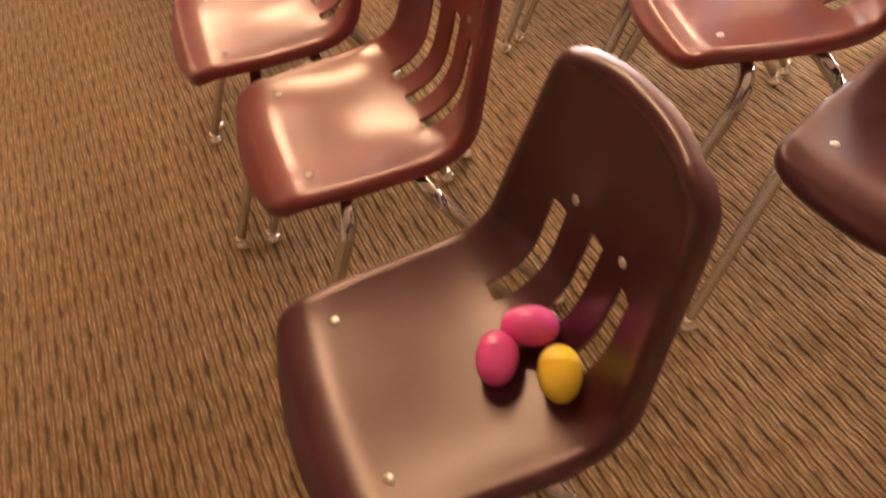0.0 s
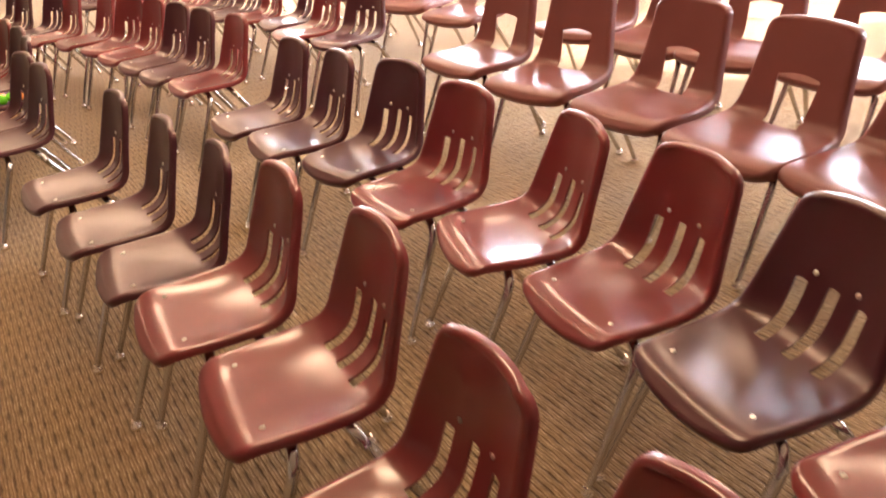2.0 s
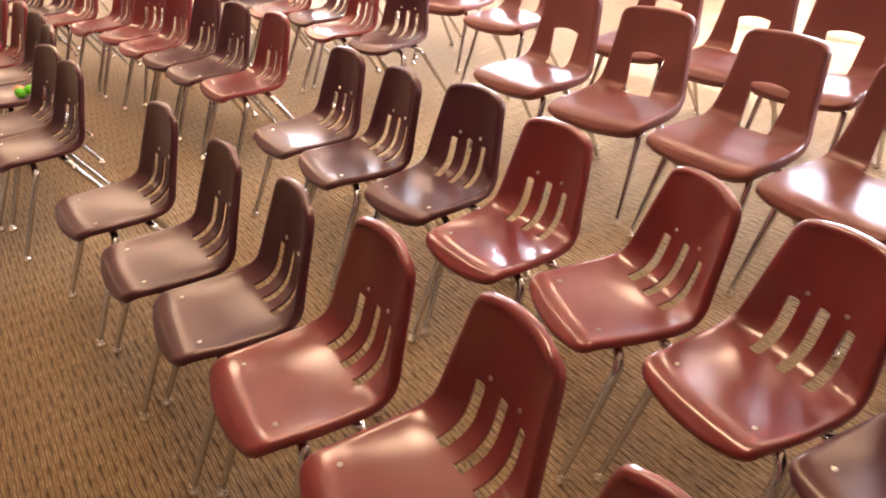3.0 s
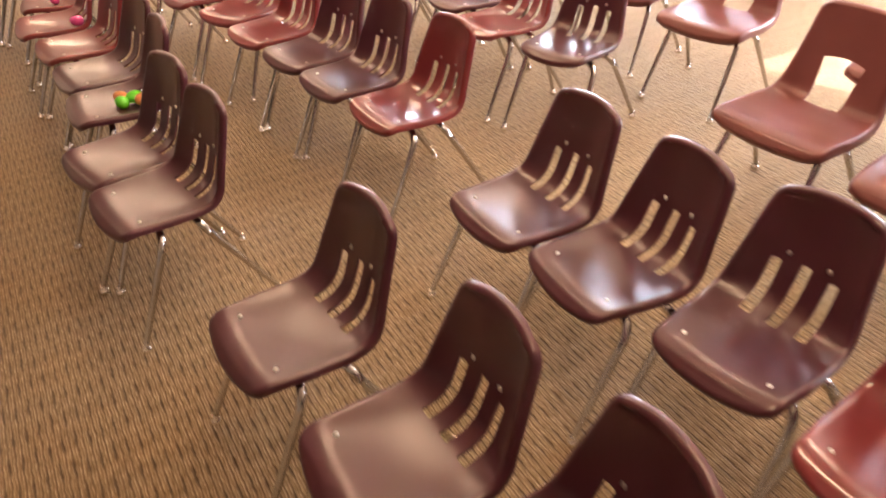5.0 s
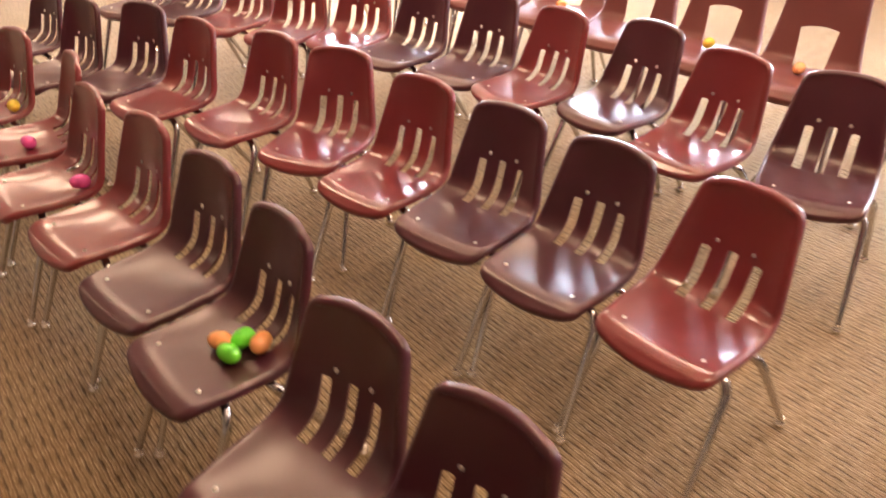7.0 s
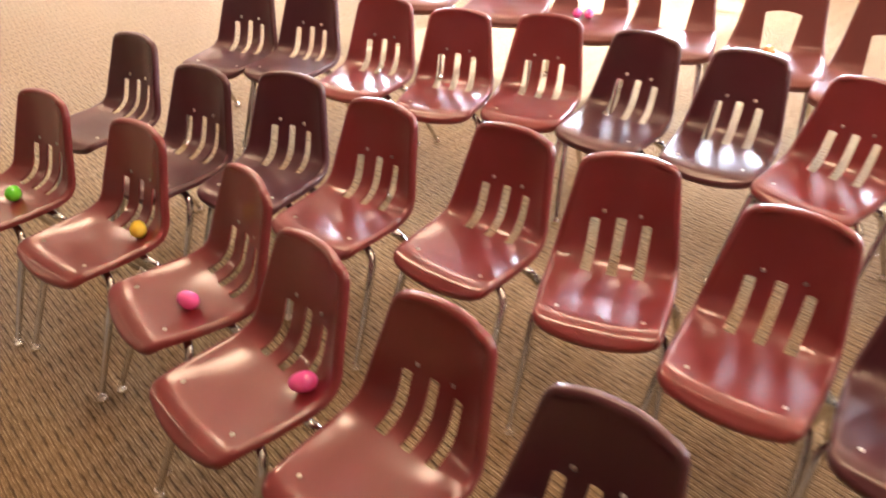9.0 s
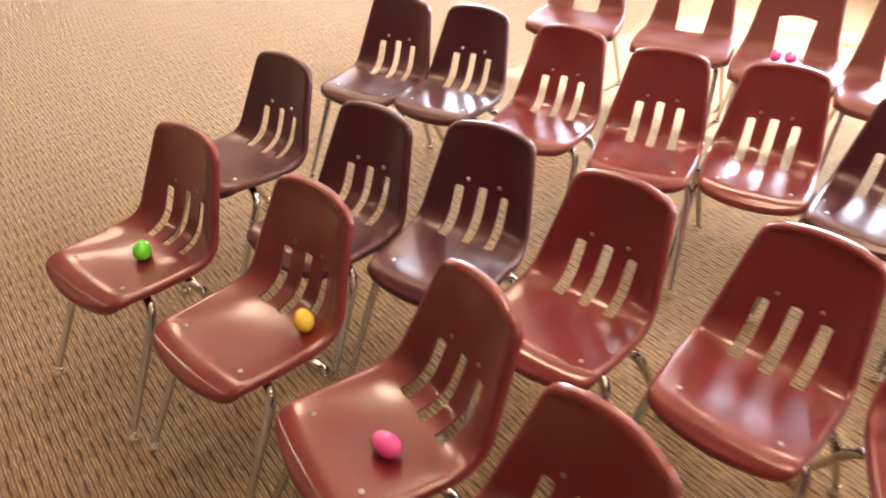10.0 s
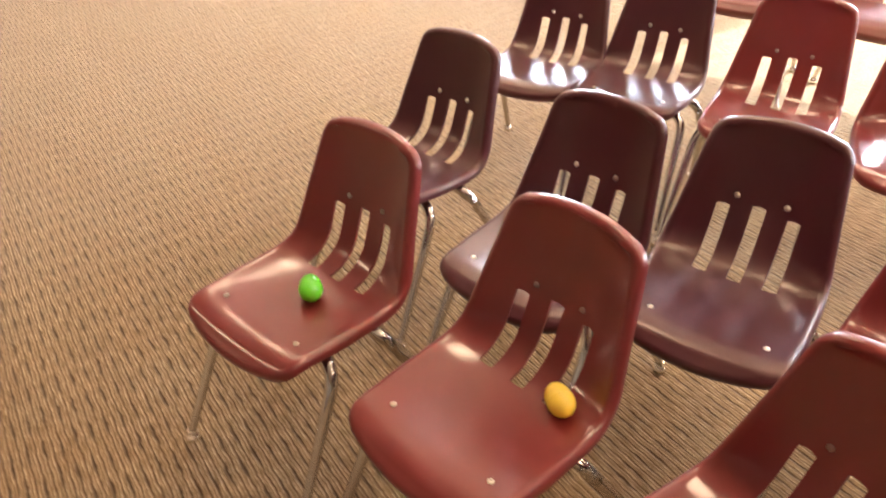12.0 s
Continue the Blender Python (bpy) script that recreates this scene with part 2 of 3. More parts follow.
# ---- the room ----
def wall_piece(name, x0, x1, y0, y1, z0, z1, mat, label, category="wall"):
    ob = part(name, box_bm(x0, x1, y0, y1, z0, z1), mat, None, "", False)
    return tagged(ob, label, category, "", "structure")


W = 0.3
wall_piece("floor", WALL_WEST, WALL_EAST, WALL_SOUTH, WALL_NORTH, -0.2, 0.0, CARPET, "tan loop-pile carpet with dark brown flecks", "floor")
wall_piece("ceiling", WALL_WEST - W, WALL_EAST + W, WALL_SOUTH - W, WALL_NORTH + W, CEILING, CEILING + 0.2, CEIL, "unseen ceiling of a large hall, warm tan to tint reflected light", "ceiling")
wall_piece("wall_west", WALL_WEST - W, WALL_WEST, WALL_SOUTH - W, WALL_NORTH + W, -0.2, CEILING, WALL, "plain unseen painted wall, tan to limit bounced light")
wall_piece("wall_north", WALL_WEST, WALL_EAST, WALL_NORTH, WALL_NORTH + W, -0.2, CEILING, WALL, "plain unseen painted wall at the far end, tan to limit bounced light")
wall_piece("wall_south", WALL_WEST, WALL_EAST, WALL_SOUTH - W, WALL_SOUTH, -0.2, CEILING, WALL, "plain unseen painted wall, tan to limit bounced light")

bm = bmesh.new()
edges_y = [WALL_SOUTH - W] + [v for w in WINDOWS for v in w] + [WALL_NORTH + W]
for a, b in zip(edges_y[::2], edges_y[1::2]):
    box_bm(WALL_EAST, WALL_EAST + W, a, b, -0.2, CEILING, bm=bm)
for a, b in WINDOWS:
    box_bm(WALL_EAST, WALL_EAST + W, a, b, -0.2, SILL, bm=bm)
    box_bm(WALL_EAST, WALL_EAST + W, a, b, HEAD, CEILING, bm=bm)
tagged(part("wall_east", bm, WALL, None, "", False), "unseen tan painted wall with tall windows", "wall", "", "structure")

for name, x0, x1, y0, y1 in (("baseboard_east", WALL_EAST - 0.018, WALL_EAST, WALL_SOUTH, WALL_NORTH), ("baseboard_west", WALL_WEST, WALL_WEST + 0.018, WALL_SOUTH, WALL_NORTH),
                             ("baseboard_north", WALL_WEST + 0.018, WALL_EAST - 0.018, WALL_NORTH - 0.018, WALL_NORTH), ("baseboard_south", WALL_WEST + 0.018, WALL_EAST - 0.018, WALL_SOUTH, WALL_SOUTH + 0.018)):
    tagged(part(name, box_bm(x0, x1, y0, y1, 0.0, 0.11, 0.004), TRIM, None, "", False), "dark stained wooden baseboard along the carpet", "baseboard", "", "structure")

for i, (a, b) in enumerate(WINDOWS):
    win = new("window_%d" % (i + 1))
    win.matrix_basis = pose(WALL_EAST + 0.12, (a + b) / 2, SILL)
    tagged(win, "tall window with cream frame and thin glazing bars", "window", "windows", "structure")
    hw, ht, f = (b - a) / 2, HEAD - SILL, 0.05
    part("window_frame", box_bm(-0.04, 0.04, -hw, -hw + f, 0, ht, 0.004), FRAME, win, "", False)
    part("window_frame", box_bm(-0.04, 0.04, hw - f, hw, 0, ht, 0.004), FRAME, win, "", False)
    part("window_frame", box_bm(-0.04, 0.04, -hw + f, hw - f, 0, f, 0.004), FRAME, win, "", False)
    part("window_frame", box_bm(-0.04, 0.04, -hw + f, hw - f, ht - f, ht, 0.004), FRAME, win, "", False)
    for z in (0.35, 0.73):
        part("glazing_bar", box_bm(-0.03, 0.03, -hw + f, hw - f, z - 0.022, z + 0.022, 0.004), FRAME, win, "", False)
    part("window_sill", box_bm(-0.16, -0.042, -hw, hw, -0.0, 0.025, 0.004), FRAME, win, "", False)
    pane = part("pane", box_bm(-0.003, 0.003, -hw + f, hw - f, f, ht - f), glass, win, "clear window glass", False)
    pane.visible_shadow = False

wall_piece("ground", -60, 120, -90, 100, -0.6, -0.4, yard, "pale ground outside the windows", "ground")

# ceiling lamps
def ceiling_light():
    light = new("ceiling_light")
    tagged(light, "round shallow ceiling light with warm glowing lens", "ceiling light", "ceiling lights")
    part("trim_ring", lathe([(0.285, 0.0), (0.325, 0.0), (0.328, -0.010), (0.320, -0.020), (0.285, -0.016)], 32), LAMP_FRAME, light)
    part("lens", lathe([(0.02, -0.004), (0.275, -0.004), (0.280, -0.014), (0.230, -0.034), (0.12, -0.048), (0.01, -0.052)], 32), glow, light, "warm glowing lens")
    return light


# two lines of lamps that run with the ribs of the carpet, and a made-up pair that brightens the open floor
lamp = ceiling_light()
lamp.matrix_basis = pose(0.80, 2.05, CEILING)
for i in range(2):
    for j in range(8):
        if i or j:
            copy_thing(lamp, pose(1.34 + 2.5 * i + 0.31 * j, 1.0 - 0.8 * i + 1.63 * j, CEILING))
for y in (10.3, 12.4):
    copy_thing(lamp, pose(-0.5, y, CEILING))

# ---- chairs ----
def profile(*rows):
    """Rows of y, z, half width and cup, with the length along the sheet put before them."""
    out, s = [], 0.0
    for k, r in enumerate(rows):
        if k:
            s += math.hypot(r[0] - rows[k - 1][0], r[1] - rows[k - 1][1])
        out.append((s, *r))
    return out


# down the middle of the shell from the front edge to the top: y forward, z up, half width, forward cup of the edges
SLOT_SHELL = profile(
    (0.077, 0.388, 0.143, 0.000), (0.061, 0.3965, 0.147, 0.003), (0.033, 0.3990, 0.151, 0.008),
    (-0.012, 0.3925, 0.155, 0.012), (-0.062, 0.3860, 0.160, 0.015), (-0.114, 0.3815, 0.162, 0.017), (-0.170, 0.3795, 0.164, 0.018),
    (-0.214, 0.384, 0.163, 0.022), (-0.244, 0.398, 0.160, 0.028), (-0.265, 0.420, 0.157, 0.033),
    (-0.279, 0.450, 0.152, 0.035), (-0.297, 0.500, 0.144, 0.035), (-0.313, 0.558, 0.135, 0.029),
    (-0.326, 0.616, 0.126, 0.021), (-0.331, 0.644, 0.121, 0.016), (-0.333, 0.660, 0.118, 0.013),
)
HOLE_SHELL = profile(
    (0.080, 0.384, 0.202, 0.000), (0.065, 0.398, 0.205, 0.002), (0.027, 0.406, 0.209, 0.004),
    (-0.033, 0.402, 0.211, 0.007), (-0.102, 0.394, 0.212, 0.010), (-0.172, 0.389, 0.210, 0.013),
    (-0.225, 0.388, 0.204, 0.014), (-0.265, 0.395, 0.197, 0.014), (-0.292, 0.415, 0.190, 0.014),
    (-0.307, 0.446, 0.181, 0.014), (-0.324, 0.493, 0.173, 0.014), (-0.342, 0.550, 0.165, 0.013),
    (-0.361, 0.618, 0.157, 0.012), (-0.376, 0.681, 0.151, 0.011), (-0.383, 0.708, 0.148, 0.011),
)


def along(keys, index, value):
    """The length along the sheet at which y (1) or z (2) reaches a value, seen from the back's side."""
    return min((k * 0.0005 for k in range(100, int(keys[-1][0] * 2000))), key=lambda s: abs(curve_at(keys, s)[index - 1] - value) + (0.01 if index == 2 and curve_at(keys, s)[0] > -0.2 else 0))


# the rolled edge: outwards, and away from the sitter
LIP = [(0.0048, 0.0008), (0.0090, 0.0034), (0.0120, 0.0078), (0.0132, 0.0135), (0.0130, 0.0215)]
CORNER_FRONT, CORNER_TOP = 0.042, 0.030


def width_at(keys, s):
    """The half width, with rounded corners at the front and the top."""
    w = curve_at(keys, s)[2]
    for d, r in ((s, CORNER_FRONT), (keys[-1][0] - s, CORNER_TOP)):
        if d < r:
            w -= 0.92 * (r - math.sqrt(max(0.0, r * r - (r - max(d, 0.0)) ** 2)))
    return w


def shell_point(keys, x_share, s):
    y, z, _, cup = curve_at(keys, s)
    e = 0.004
    y1, z1 = curve_at(keys, min(s + e, keys[-1][0]))[:2]
    y0, z0 = curve_at(keys, max(s - e, 0.0))[:2]
    t = Vector((0, y1 - y0, z1 - z0)).normalized()
    n = Vector((0, t.z, -t.y))
    bow = 1 - x_share * x_share
    x = x_share * width_at(keys, s)
    hollow = 0.0032 * math.exp(-(x / 0.085) ** 2) * math.exp(-((s - 0.175) / 0.075) ** 2)
    power = 2.7 + 0.5 * min(1.0, max(0.0, (0.33 - s) / 0.12))   # a flat seat with raised sides, a rounder back
    reach = 0.008 * max(0.0, 1 - (keys[-1][0] - s) / 0.16) ** 2 - 0.013 * max(0.0, 1 - s / 0.12) ** 2
    p = Vector((x_share * width_at(keys, s), y, z)) + n * (cup * abs(x_share) ** power - hollow) + t * (bow * reach)
    return p, n


def shell(keys, openings, rows, columns, deep=1.0):
    """The moulded seat and back in one: a curved sheet with a rolled edge and openings.
    openings: x of the middle, half width at the top and at the bottom, s at the bottom and the top, rise of the arch."""
    bm = bmesh.new()
    end = keys[-1][0]
    marks = sorted({round(v, 5) for o in openings for v in (o[3], o[4])})
    ss = [end * (0.5 - 0.5 * math.cos(math.pi * i / rows)) * 0.45 + 0.55 * end * i / rows for i in range(rows + 1)]
    for m in marks:
        ss[min(range(len(ss)), key=lambda i: abs(ss[i] - m))] = m
    edges = sorted({round(v, 5) for o in openings for v in (o[0] - o[1], o[0] + o[1])})
    w_mid = width_at(keys, (marks[0] + marks[-1]) / 2)
    us = [-1 + 2 * i / columns for i in range(columns + 1)]
    for x in edges:
        us[min(range(len(us)), key=lambda i: abs(us[i] - x / w_mid))] = x / w_mid
    grid = []
    for s in ss:
        w = width_at(keys, s)
        # beside the openings the columns keep their true distance from the middle
        near = max(0.0, 1 - max(0.0, marks[0] - s, s - marks[-1]) / 0.06)
        line = []
        for u in us:
            k = near * max(0.0, 1 - (abs(u) / 0.80) ** 4)
            line.append(shell_point(keys, u * (1 - k) + u * w_mid / w * k, s))
        grid.append(line)
    vs = []
    for i, line in enumerate(grid):
        row = []
        for j, (p, n) in enumerate(line):
            p = p.copy()
            for o in openings:
                off = us[j] * w_mid - o[0]
                if abs(ss[i] - o[4]) < 1e-4 and abs(off) <= o[1] + 1e-4:
                    p += (grid[i + 1][j][0] - grid[i - 1][j][0]).normalized() * o[5] * (1 - (off / o[1]) ** 2)
                if abs(ss[i] - o[3]) < 1e-4 and abs(off) <= o[1] + 1e-4:
                    p -= (grid[i + 1][j][0] - grid[i - 1][j][0]).normalized() * o[5] * 0.5 * (1 - (off / o[1]) ** 2)
                if o[3] - 1e-4 <= ss[i] <= o[4] + 1e-4 and abs(abs(off) - o[1]) < 1e-4:
                    p.x += math.copysign(1, off) * (o[2] - o[1]) * (o[4] - ss[i]) / (o[4] - o[3])
            row.append(bm.verts.new(p))
        vs.append(row)
    for i in range(len(ss) - 1):
        sm = (ss[i] + ss[i + 1]) / 2
        for j in range(len(us) - 1):
            xm = (us[j] + us[j + 1]) / 2 * w_mid
            if any(o[3] < sm < o[4] and abs(xm - o[0]) < o[1] for o in openings):
                continue
            bm.faces.new((vs[i][j], vs[i][j + 1], vs[i + 1][j + 1], vs[i + 1][j]))
    # the rolled edge runs right round the rim
    last, side = len(ss) - 1, len(us) - 1
    rim = [(0, j) for j in range(side)] + [(i, side) for i in range(last)] + [(last, j) for j in range(side, 0, -1)] + [(i, 0) for i in range(last, 0, -1)]
    ring = [vs[i][j] for i, j in rim]
    outs = []
    for k, (i, j) in enumerate(rim):
        along = (ring[(k + 1) % len(rim)].co - ring[k - 1].co).normalized()
        outs.append((along.cross(grid[i][j][1]).normalized(), grid[i][j][1]))
    if outs[0][0].y < 0:
        outs = [(-o, n) for o, n in outs]
    before = ring
    for out, drop in LIP:
        now = [bm.verts.new(v.co + o * out - n * drop * deep) for v, (o, n) in zip(ring, outs)]
        for k in range(len(rim)):
            q = (k + 1) % len(rim)
            bm.faces.new((before[k], before[q], now[q], now[k]))
        before = now
    bmesh.ops.delete(bm, geom=[v for v in bm.verts if not v.link_faces], context="VERTS")
    bmesh.ops.recalc_face_normals(bm, faces=bm.faces)
    bm.faces.ensure_lookup_table()
    if min(bm.faces, key=lambda f: (f.calc_center_median() - Vector((0, -0.05, 0.39))).length).normal.z < 0:
        bmesh.ops.reverse_faces(bm, faces=bm.faces)
    bmesh.ops.solidify(bm, geom=list(bm.faces), thickness=0.0055)
    bmesh.ops.recalc_face_normals(bm, faces=bm.faces)
    return bm


SLOTS = [(x, 0.0140, 0.0145, along(SLOT_SHELL, 1, -0.192), along(SLOT_SHELL, 2, top), 0.003) for x, top in ((-0.072, 0.492), (0.0, 0.501), (0.072, 0.492))]
HOLE = [(0.0, 0.078, 0.063, along(HOLE_SHELL, 1, -0.268), along(HOLE_SHELL, 2, 0.540), 0.013)]
SLOT_MESH = {m: mesh_from(shell(SLOT_SHELL, SLOTS, 60, 36), "shell", m, True, 55) for m in (RED, DARK)}
HOLE_MESH = mesh_from(shell(HOLE_SHELL, HOLE, 56, 30, 1.7), "shell", RUST, True, 55)


def seat_height(keys, x, y):
    """The height of the seat's upper face at x, y of the chair."""
    s = min((k * 0.002 for k in range(10, 150)), key=lambda q: abs(curve_at(keys, q)[0] - y))
    return shell_point(keys, x / width_at(keys, s), s)[0].z


def tube_bm(points):
    """A leg tube that tapers evenly from the knee to the foot."""
    top = points[0].z
    return rail(points, [0.0132 - 0.0042 * min(1.0, max(0.0, (top - 0.03 - p.z) / (top - 0.05))) for p in points], 14)


def leg_points(side, foot, knee, inner, lift):
    """From under the middle of the seat out to the side and down to the foot, tapering."""
    base = rounded([(side * inner, knee[1], 0.360 + lift), (side * knee[0], knee[1], 0.356 + lift), (side * foot[0], foot[1], 0.022)], 0.065, 6)
    a, b = base[-2], base[-1]
    return base[:-1] + [a.lerp(b, k / 6) for k in range(1, 6)] + [b]


FRONT_FOOT, FRONT_KNEE = (0.192, 0.126), (0.172, -0.040)
BACK_FOOT, BACK_KNEE = (0.225, -0.338), (0.180, -0.150)
DOME = [(0.006, 0.0), (0.0145, 0.001), (0.0172, 0.005), (0.0178, 0.010), (0.0168, 0.015), (0.0140, 0.020), (0.0108, 0.0235), (0.0104, 0.031), (0.0090, 0.033)]
GLIDE = mesh_from(lathe(DOME, 14), "glide", NICKEL, True, 50)
STUD = mesh_from(lathe([(0.0064, 0.0), (0.0062, 0.0010), (0.0046, 0.0022), (0.0020, 0.0028)], 12), "rivet", RIVET, True, 60)
WORN_STUD = mesh_from(lathe([(0.0060, 0.0), (0.0058, 0.0012), (0.0044, 0.0019), (0.0026, 0.0019), (0.0022, 0.0008)], 12), "rivet", WORN, True, 60)
DULL_STUD = mesh_from(lathe([(0.0058, 0.0), (0.0056, 0.0010), (0.0042, 0.0020), (0.0018, 0.0025)], 12), "rivet", DULL, True, 60)
TALL = 0.048   # some of the red chairs have longer legs
LEGS = {(f, side, lift): mesh_from(tube_bm(leg_points(side, *((FRONT_FOOT, FRONT_KNEE) if f else (BACK_FOOT, BACK_KNEE)), 0.0, lift)), "leg", CHROME, True, 50) for f in (1, 0) for side in (-1, 1) for lift in (0.0, TALL)}
RUNNERS = {side: mesh_from(rail(rounded([(side * 0.075, 0.05, 0.375), (side * 0.075, -0.04, 0.371), (side * 0.080, -0.14, 0.368), (side * 0.080, -0.185, 0.366)], 0.03, 4), 0.007, 8), "seat_runner", CHROME, True, 50) for side in (-1, 1)}


def add(name, me, parent, place=None):
    ob = new(name, me)
    ob.parent = parent
    if place is not None:
        ob.matrix_basis = place
    return ob


def chair(keys, me, studs, seat_stud=None, back_stud=None, lift=0.0):
    ob = new("chair")
    up = Matrix.Translation((0, 0, lift))
    add("shell", me, ob, up)
    for f in (1, 0):
        for side in (-1, 1):
            leg = add("leg", LEGS[(f, side, lift)], ob)
            foot = FRONT_FOOT if f else BACK_FOOT
            add("glide", GLIDE, leg, pose(side * foot[0], foot[1], 0.0))
    for side in (-1, 1):
        add("seat_runner", RUNNERS[side], ob, up)
    if studs:
        for x in (-0.110, 0.110):
            add("rivet", seat_stud, ob, up @ pose(x, 0.0, seat_height(keys, x, 0.0) + 0.0004, -4))
        for x in (-0.052, 0.052):
            p, n = shell_point(keys, x / 0.1475, along(keys, 2, 0.516))
            add("rivet", back_stud, ob, up @ Matrix.Translation(p + n * 0.0004) @ n.to_track_quat("Z", "Y").to_matrix().to_4x4())
    return ob


red_chair = chair(SLOT_SHELL, SLOT_MESH[RED], True, WORN_STUD, DULL_STUD)
tagged(red_chair, "wine-red moulded plastic chair with three back slots and chrome legs", "chair", "slotted chairs in rows")
tall_chair = chair(SLOT_SHELL, SLOT_MESH[RED], True, WORN_STUD, DULL_STUD, TALL)
tagged(tall_chair, "taller wine-red moulded plastic chair with three back slots and chrome legs", "chair", "slotted chairs in rows")
dark_chair = chair(SLOT_SHELL, SLOT_MESH[DARK], True, STUD, STUD)
tagged(dark_chair, "dark burgundy plastic chair with three back slots and chrome legs", "chair", "slotted chairs in rows")
hole_chair = chair(HOLE_SHELL, HOLE_MESH, False)
tagged(hole_chair, "rust-red plastic chair with one square back opening and chrome legs", "chair", "square-hole chairs in rows")
originals = {"r": red_chair, "t": tall_chair, "d": dark_chair, "h": hole_chair}
placed = set()


def place(kind, x, y, turn):
    m = pose(x, y, 0, 0, 0, turn)
    if kind not in placed:
        placed.add(kind)
        originals[kind].matrix_basis = m
        return originals[kind]
    return copy_thing(originals[kind], m)


# x, y of the seat rivets' middle and the turn of each chair, row by row
ROW_A = [
    (0.085, 0.429, 72.5), (0.265, 0.888, 72.6), (0.322, 1.288, 72.7), (0.474, 1.694, 70.5),
    (0.526, 2.084, 72.8), (0.598, 2.509, 71.2), (0.633, 2.881, 75.6), (0.693, 3.343, 80.4),
    (0.728, 4.151, 86.4), (0.778, 4.491, 90.0), (0.945, 4.954, 78.5), (1.033, 5.302, 85.9),
    (1.093, 5.707, 83.6), (1.127, 6.119, 78.1), (1.280, 6.517, 71.3), (1.301, 6.944, 87.5),
    (1.286, 7.405, 91.2),
]
ROW_B = [
    (0.766, 0.181, 90.0), (0.926, 0.647, 59.4), (1.072, 1.007, 65.7), (1.165, 1.361, 68.8),
    (1.258, 1.760, 59.7), (1.305, 2.144, 79.8), (1.410, 2.525, 84.9), (1.422, 2.937, 72.5),
    (1.479, 3.291, 78.1),
]
ROW_S = [
    (1.695, 4.062, 79.9), (1.723, 4.427, 84.6), (1.774, 4.778, 88.3), (1.814, 5.152, 88.0),
    (1.882, 5.509, 103.7), (1.862, 5.956, 86.4), (1.804, 6.381, 89.7), (1.832, 6.744, 98.7),
    (1.714, 7.108, 92.0), (1.811, 7.633, 89.3),
]
ROW_T = [
    (2.593, 3.951, 95.5), (2.612, 4.406, 79.6), (2.773, 4.784, 79.2), (2.744, 5.187, 77.0),
    (2.806, 5.511, 90.3), (2.810, 5.911, 87.3), (2.829, 6.245, 101.2), (2.715, 6.582, 105.1),
    (2.693, 6.995, 99.4), (2.658, 7.396, 100.0), (2.573, 7.716, 101.3),
]
ROW_H = [
    (2.530, 2.949, 80.4), (2.385, 2.402, 87.5), (2.290, 1.910, 78.0), (2.132, 1.445, 74.0),
]
ROW_I = [
    (3.224, 2.753, 86.0), (3.119, 2.270, 85.0), (3.068, 1.857, 85.0),
]
ROW_U = [
    (3.279, 3.650, 87.6), (3.444, 4.229, 93.2), (3.539, 4.689, 90.0), (3.610, 5.130, 91.0),
    (3.731, 5.542, 98.0), (3.794, 6.030, 101.0), (3.820, 6.468, 104.0), (3.849, 6.940, 105.0), (3.800, 7.484, 106.0),
]
COLOURS = {"A": "drrttdddddddrrrrr", "B": "drdrrrddd", "S": "rddrrrrddd", "T": "drdrddrrrdd"}
for k, c in zip(COLOURS["A"], ROW_A):
    place(k, *c)
for k, c in zip(COLOURS["B"], ROW_B):
    place(k, *c)
for k, c in zip(COLOURS["S"], ROW_S):
    place(k, *c)
for k, c in zip(COLOURS["T"], ROW_T):
    place(k, *c)
H_MORE = [(2.02, 1.02, 70), (1.90, 0.55, 72), (1.78, 0.08, 72), (1.68, -0.38, 74)]
I_MORE = [(2.98, 1.40, 80), (2.86, 0.92, 78), (2.74, 0.44, 78)]
for c in ROW_H + H_MORE + ROW_I + I_MORE + ROW_U:
    place("h", *c)


# ---- eggs ----
def egg_half(r, length, upper):
    """Half of a two-part plastic egg lying along x; the two halves meet at a small ridge."""
    blunt, point = length * 0.44, length * 0.56
    prof = [(r * 1.008, 0.0), (r * 1.008, 0.0010), (r, 0.0016)]
    reach = point if upper else blunt
    for k in range(1, 10):
        a = k / 10 * math.pi / 2
        prof.append((r * math.cos(a) ** (0.92 if upper else 1.0), 0.0016 + (reach - 0.0016) * math.sin(a)))
    prof.append((0.0012, reach))
    bm = lathe(prof, 24)
    turn = Matrix.Rotation(radians(90 if upper else -90), 4, "Y")
    bmesh.ops.transform(bm, matrix=turn, verts=bm.verts)
    return bm


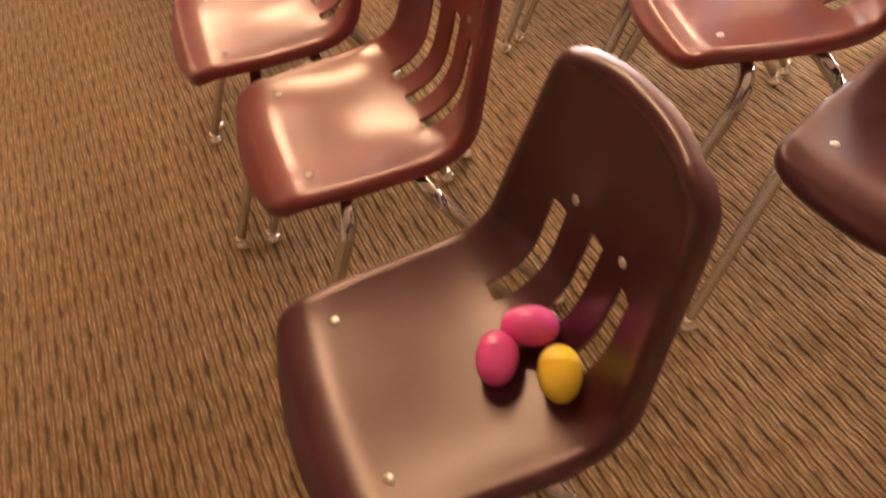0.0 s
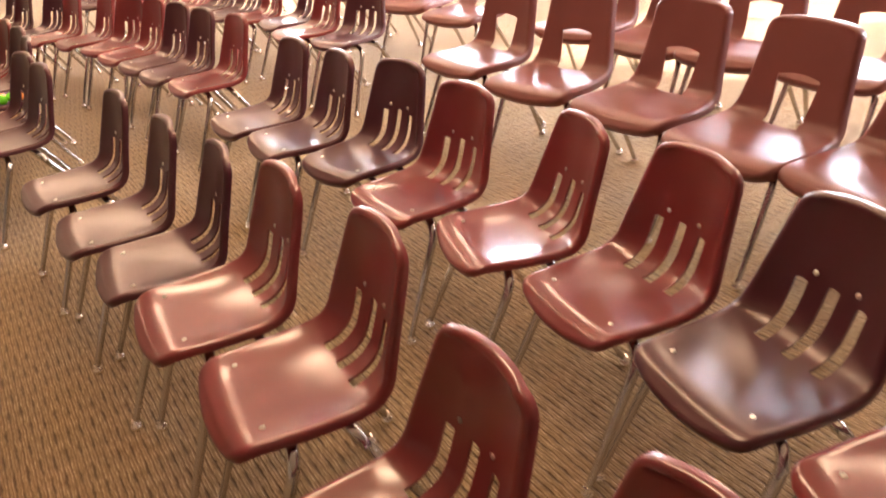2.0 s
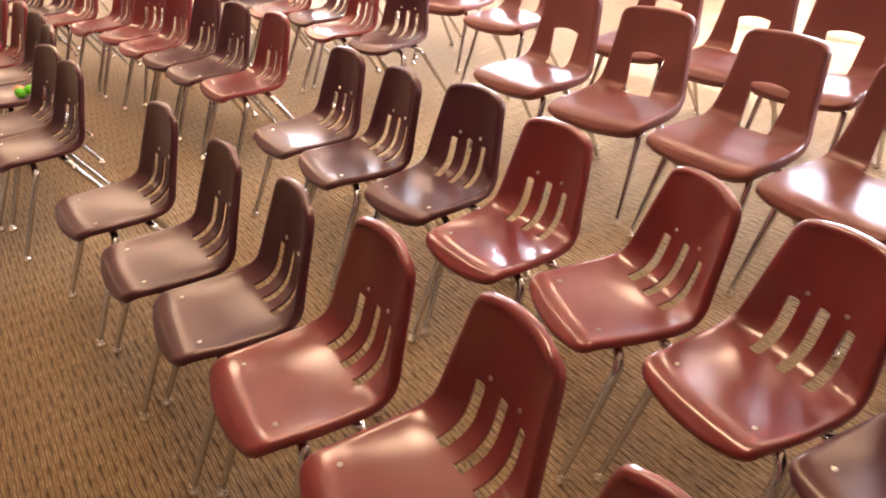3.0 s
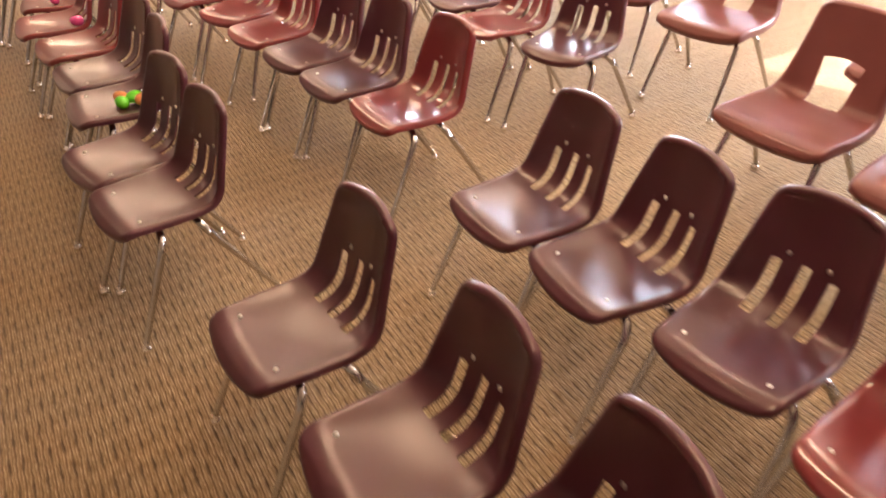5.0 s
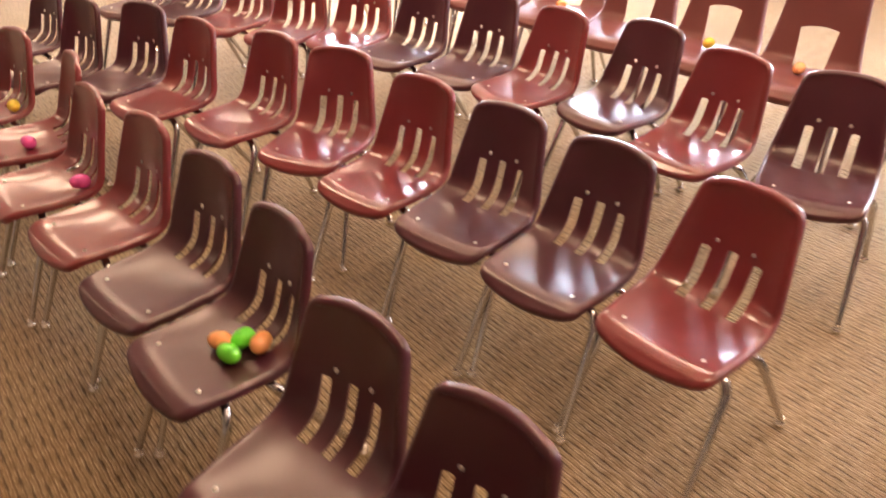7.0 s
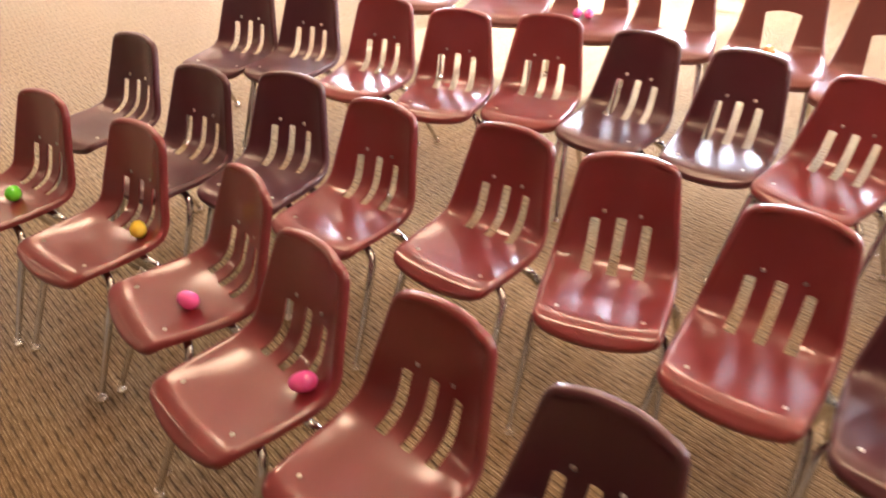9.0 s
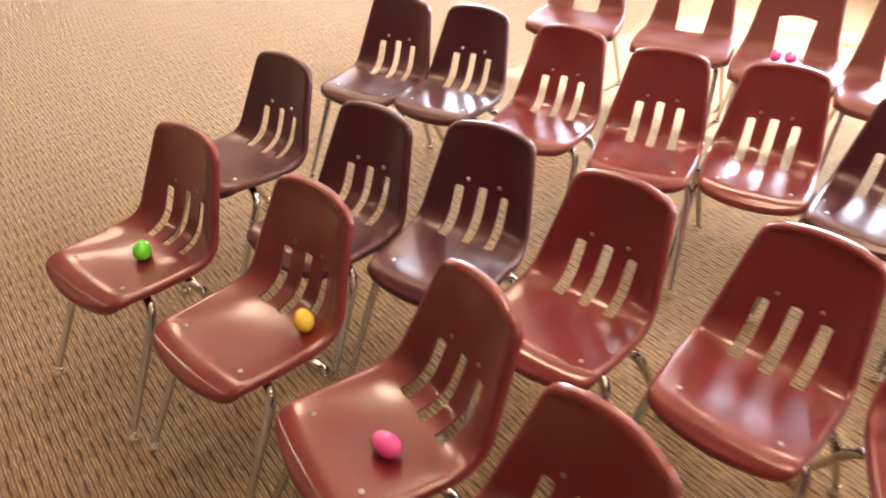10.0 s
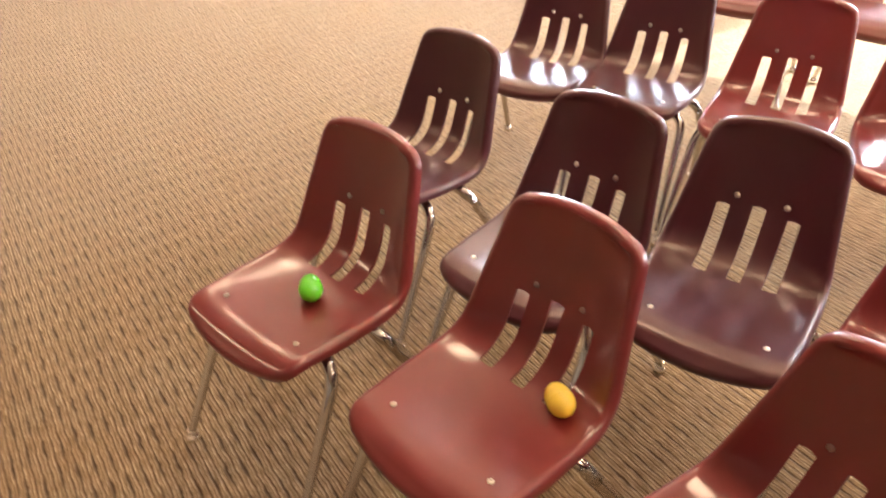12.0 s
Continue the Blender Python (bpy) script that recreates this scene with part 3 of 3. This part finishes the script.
EGG_R, EGG_L = 0.0248, 0.068
egg_meshes = {c: [mesh_from(egg_half(EGG_R, EGG_L, up), "egg_half", EGG[c], True, 60) for up in (True, False)] for c in EGG}


def egg(colour, chair_at, keys, x, y, turn, tip=0.0, label=""):
    ob = new("plastic_egg")
    for me, nm in zip(egg_meshes[colour], ("pointed_half", "blunt_half")):
        add(nm, me, ob)
    cx, cy, ct = chair_at
    base = pose(cx, cy, 0, 0, 0, ct)
    z = seat_height(keys, x, y) + EGG_R * 1.02
    ob.matrix_basis = base @ pose(x, y, z, 0, tip, turn)
    tagged(ob, label or "shiny %s plastic egg lying on a chair seat" % colour, "plastic egg", "plastic eggs on the chairs")


for colour, chair_at, keys, x, y, turn, tip in (
    ("pink", ROW_A[0], SLOT_SHELL, -0.026, -0.160, 150, 0), ("pink", ROW_A[0], SLOT_SHELL, -0.012, -0.212, 60, 0), ("yellow", ROW_A[0], SLOT_SHELL, -0.078, -0.212, 155, 0),
    ("orange", ROW_A[10], SLOT_SHELL, 0.004, -0.118, 30, 0), ("green", ROW_A[10], SLOT_SHELL, -0.022, -0.165, 100, 0), ("orange", ROW_A[10], SLOT_SHELL, -0.072, -0.182, -60, 0), ("green", ROW_A[10], SLOT_SHELL, -0.052, -0.110, 15, 0),
    ("pink", ROW_A[13], SLOT_SHELL, -0.105, -0.195, 60, 0), ("pink", ROW_A[14], SLOT_SHELL, -0.048, -0.090, 20, 0), ("yellow", ROW_A[15], SLOT_SHELL, -0.095, -0.192, -30, 0), ("green", ROW_A[16], SLOT_SHELL, -0.012, -0.120, -38, 0),
    ("orange", ROW_U[1], HOLE_SHELL, 0.024, -0.190, 80, 0), ("yellow", ROW_U[2], HOLE_SHELL, 0.007, -0.200, 80, 0), ("orange", ROW_U[4], HOLE_SHELL, 0.02, -0.20, 70, 0),
    ("pink", ROW_U[6], HOLE_SHELL, 0.05, -0.20, 90, 0), ("pink", ROW_U[6], HOLE_SHELL, -0.01, -0.20, 90, 0),
):
    egg(colour, chair_at, keys, x, y, turn, tip)
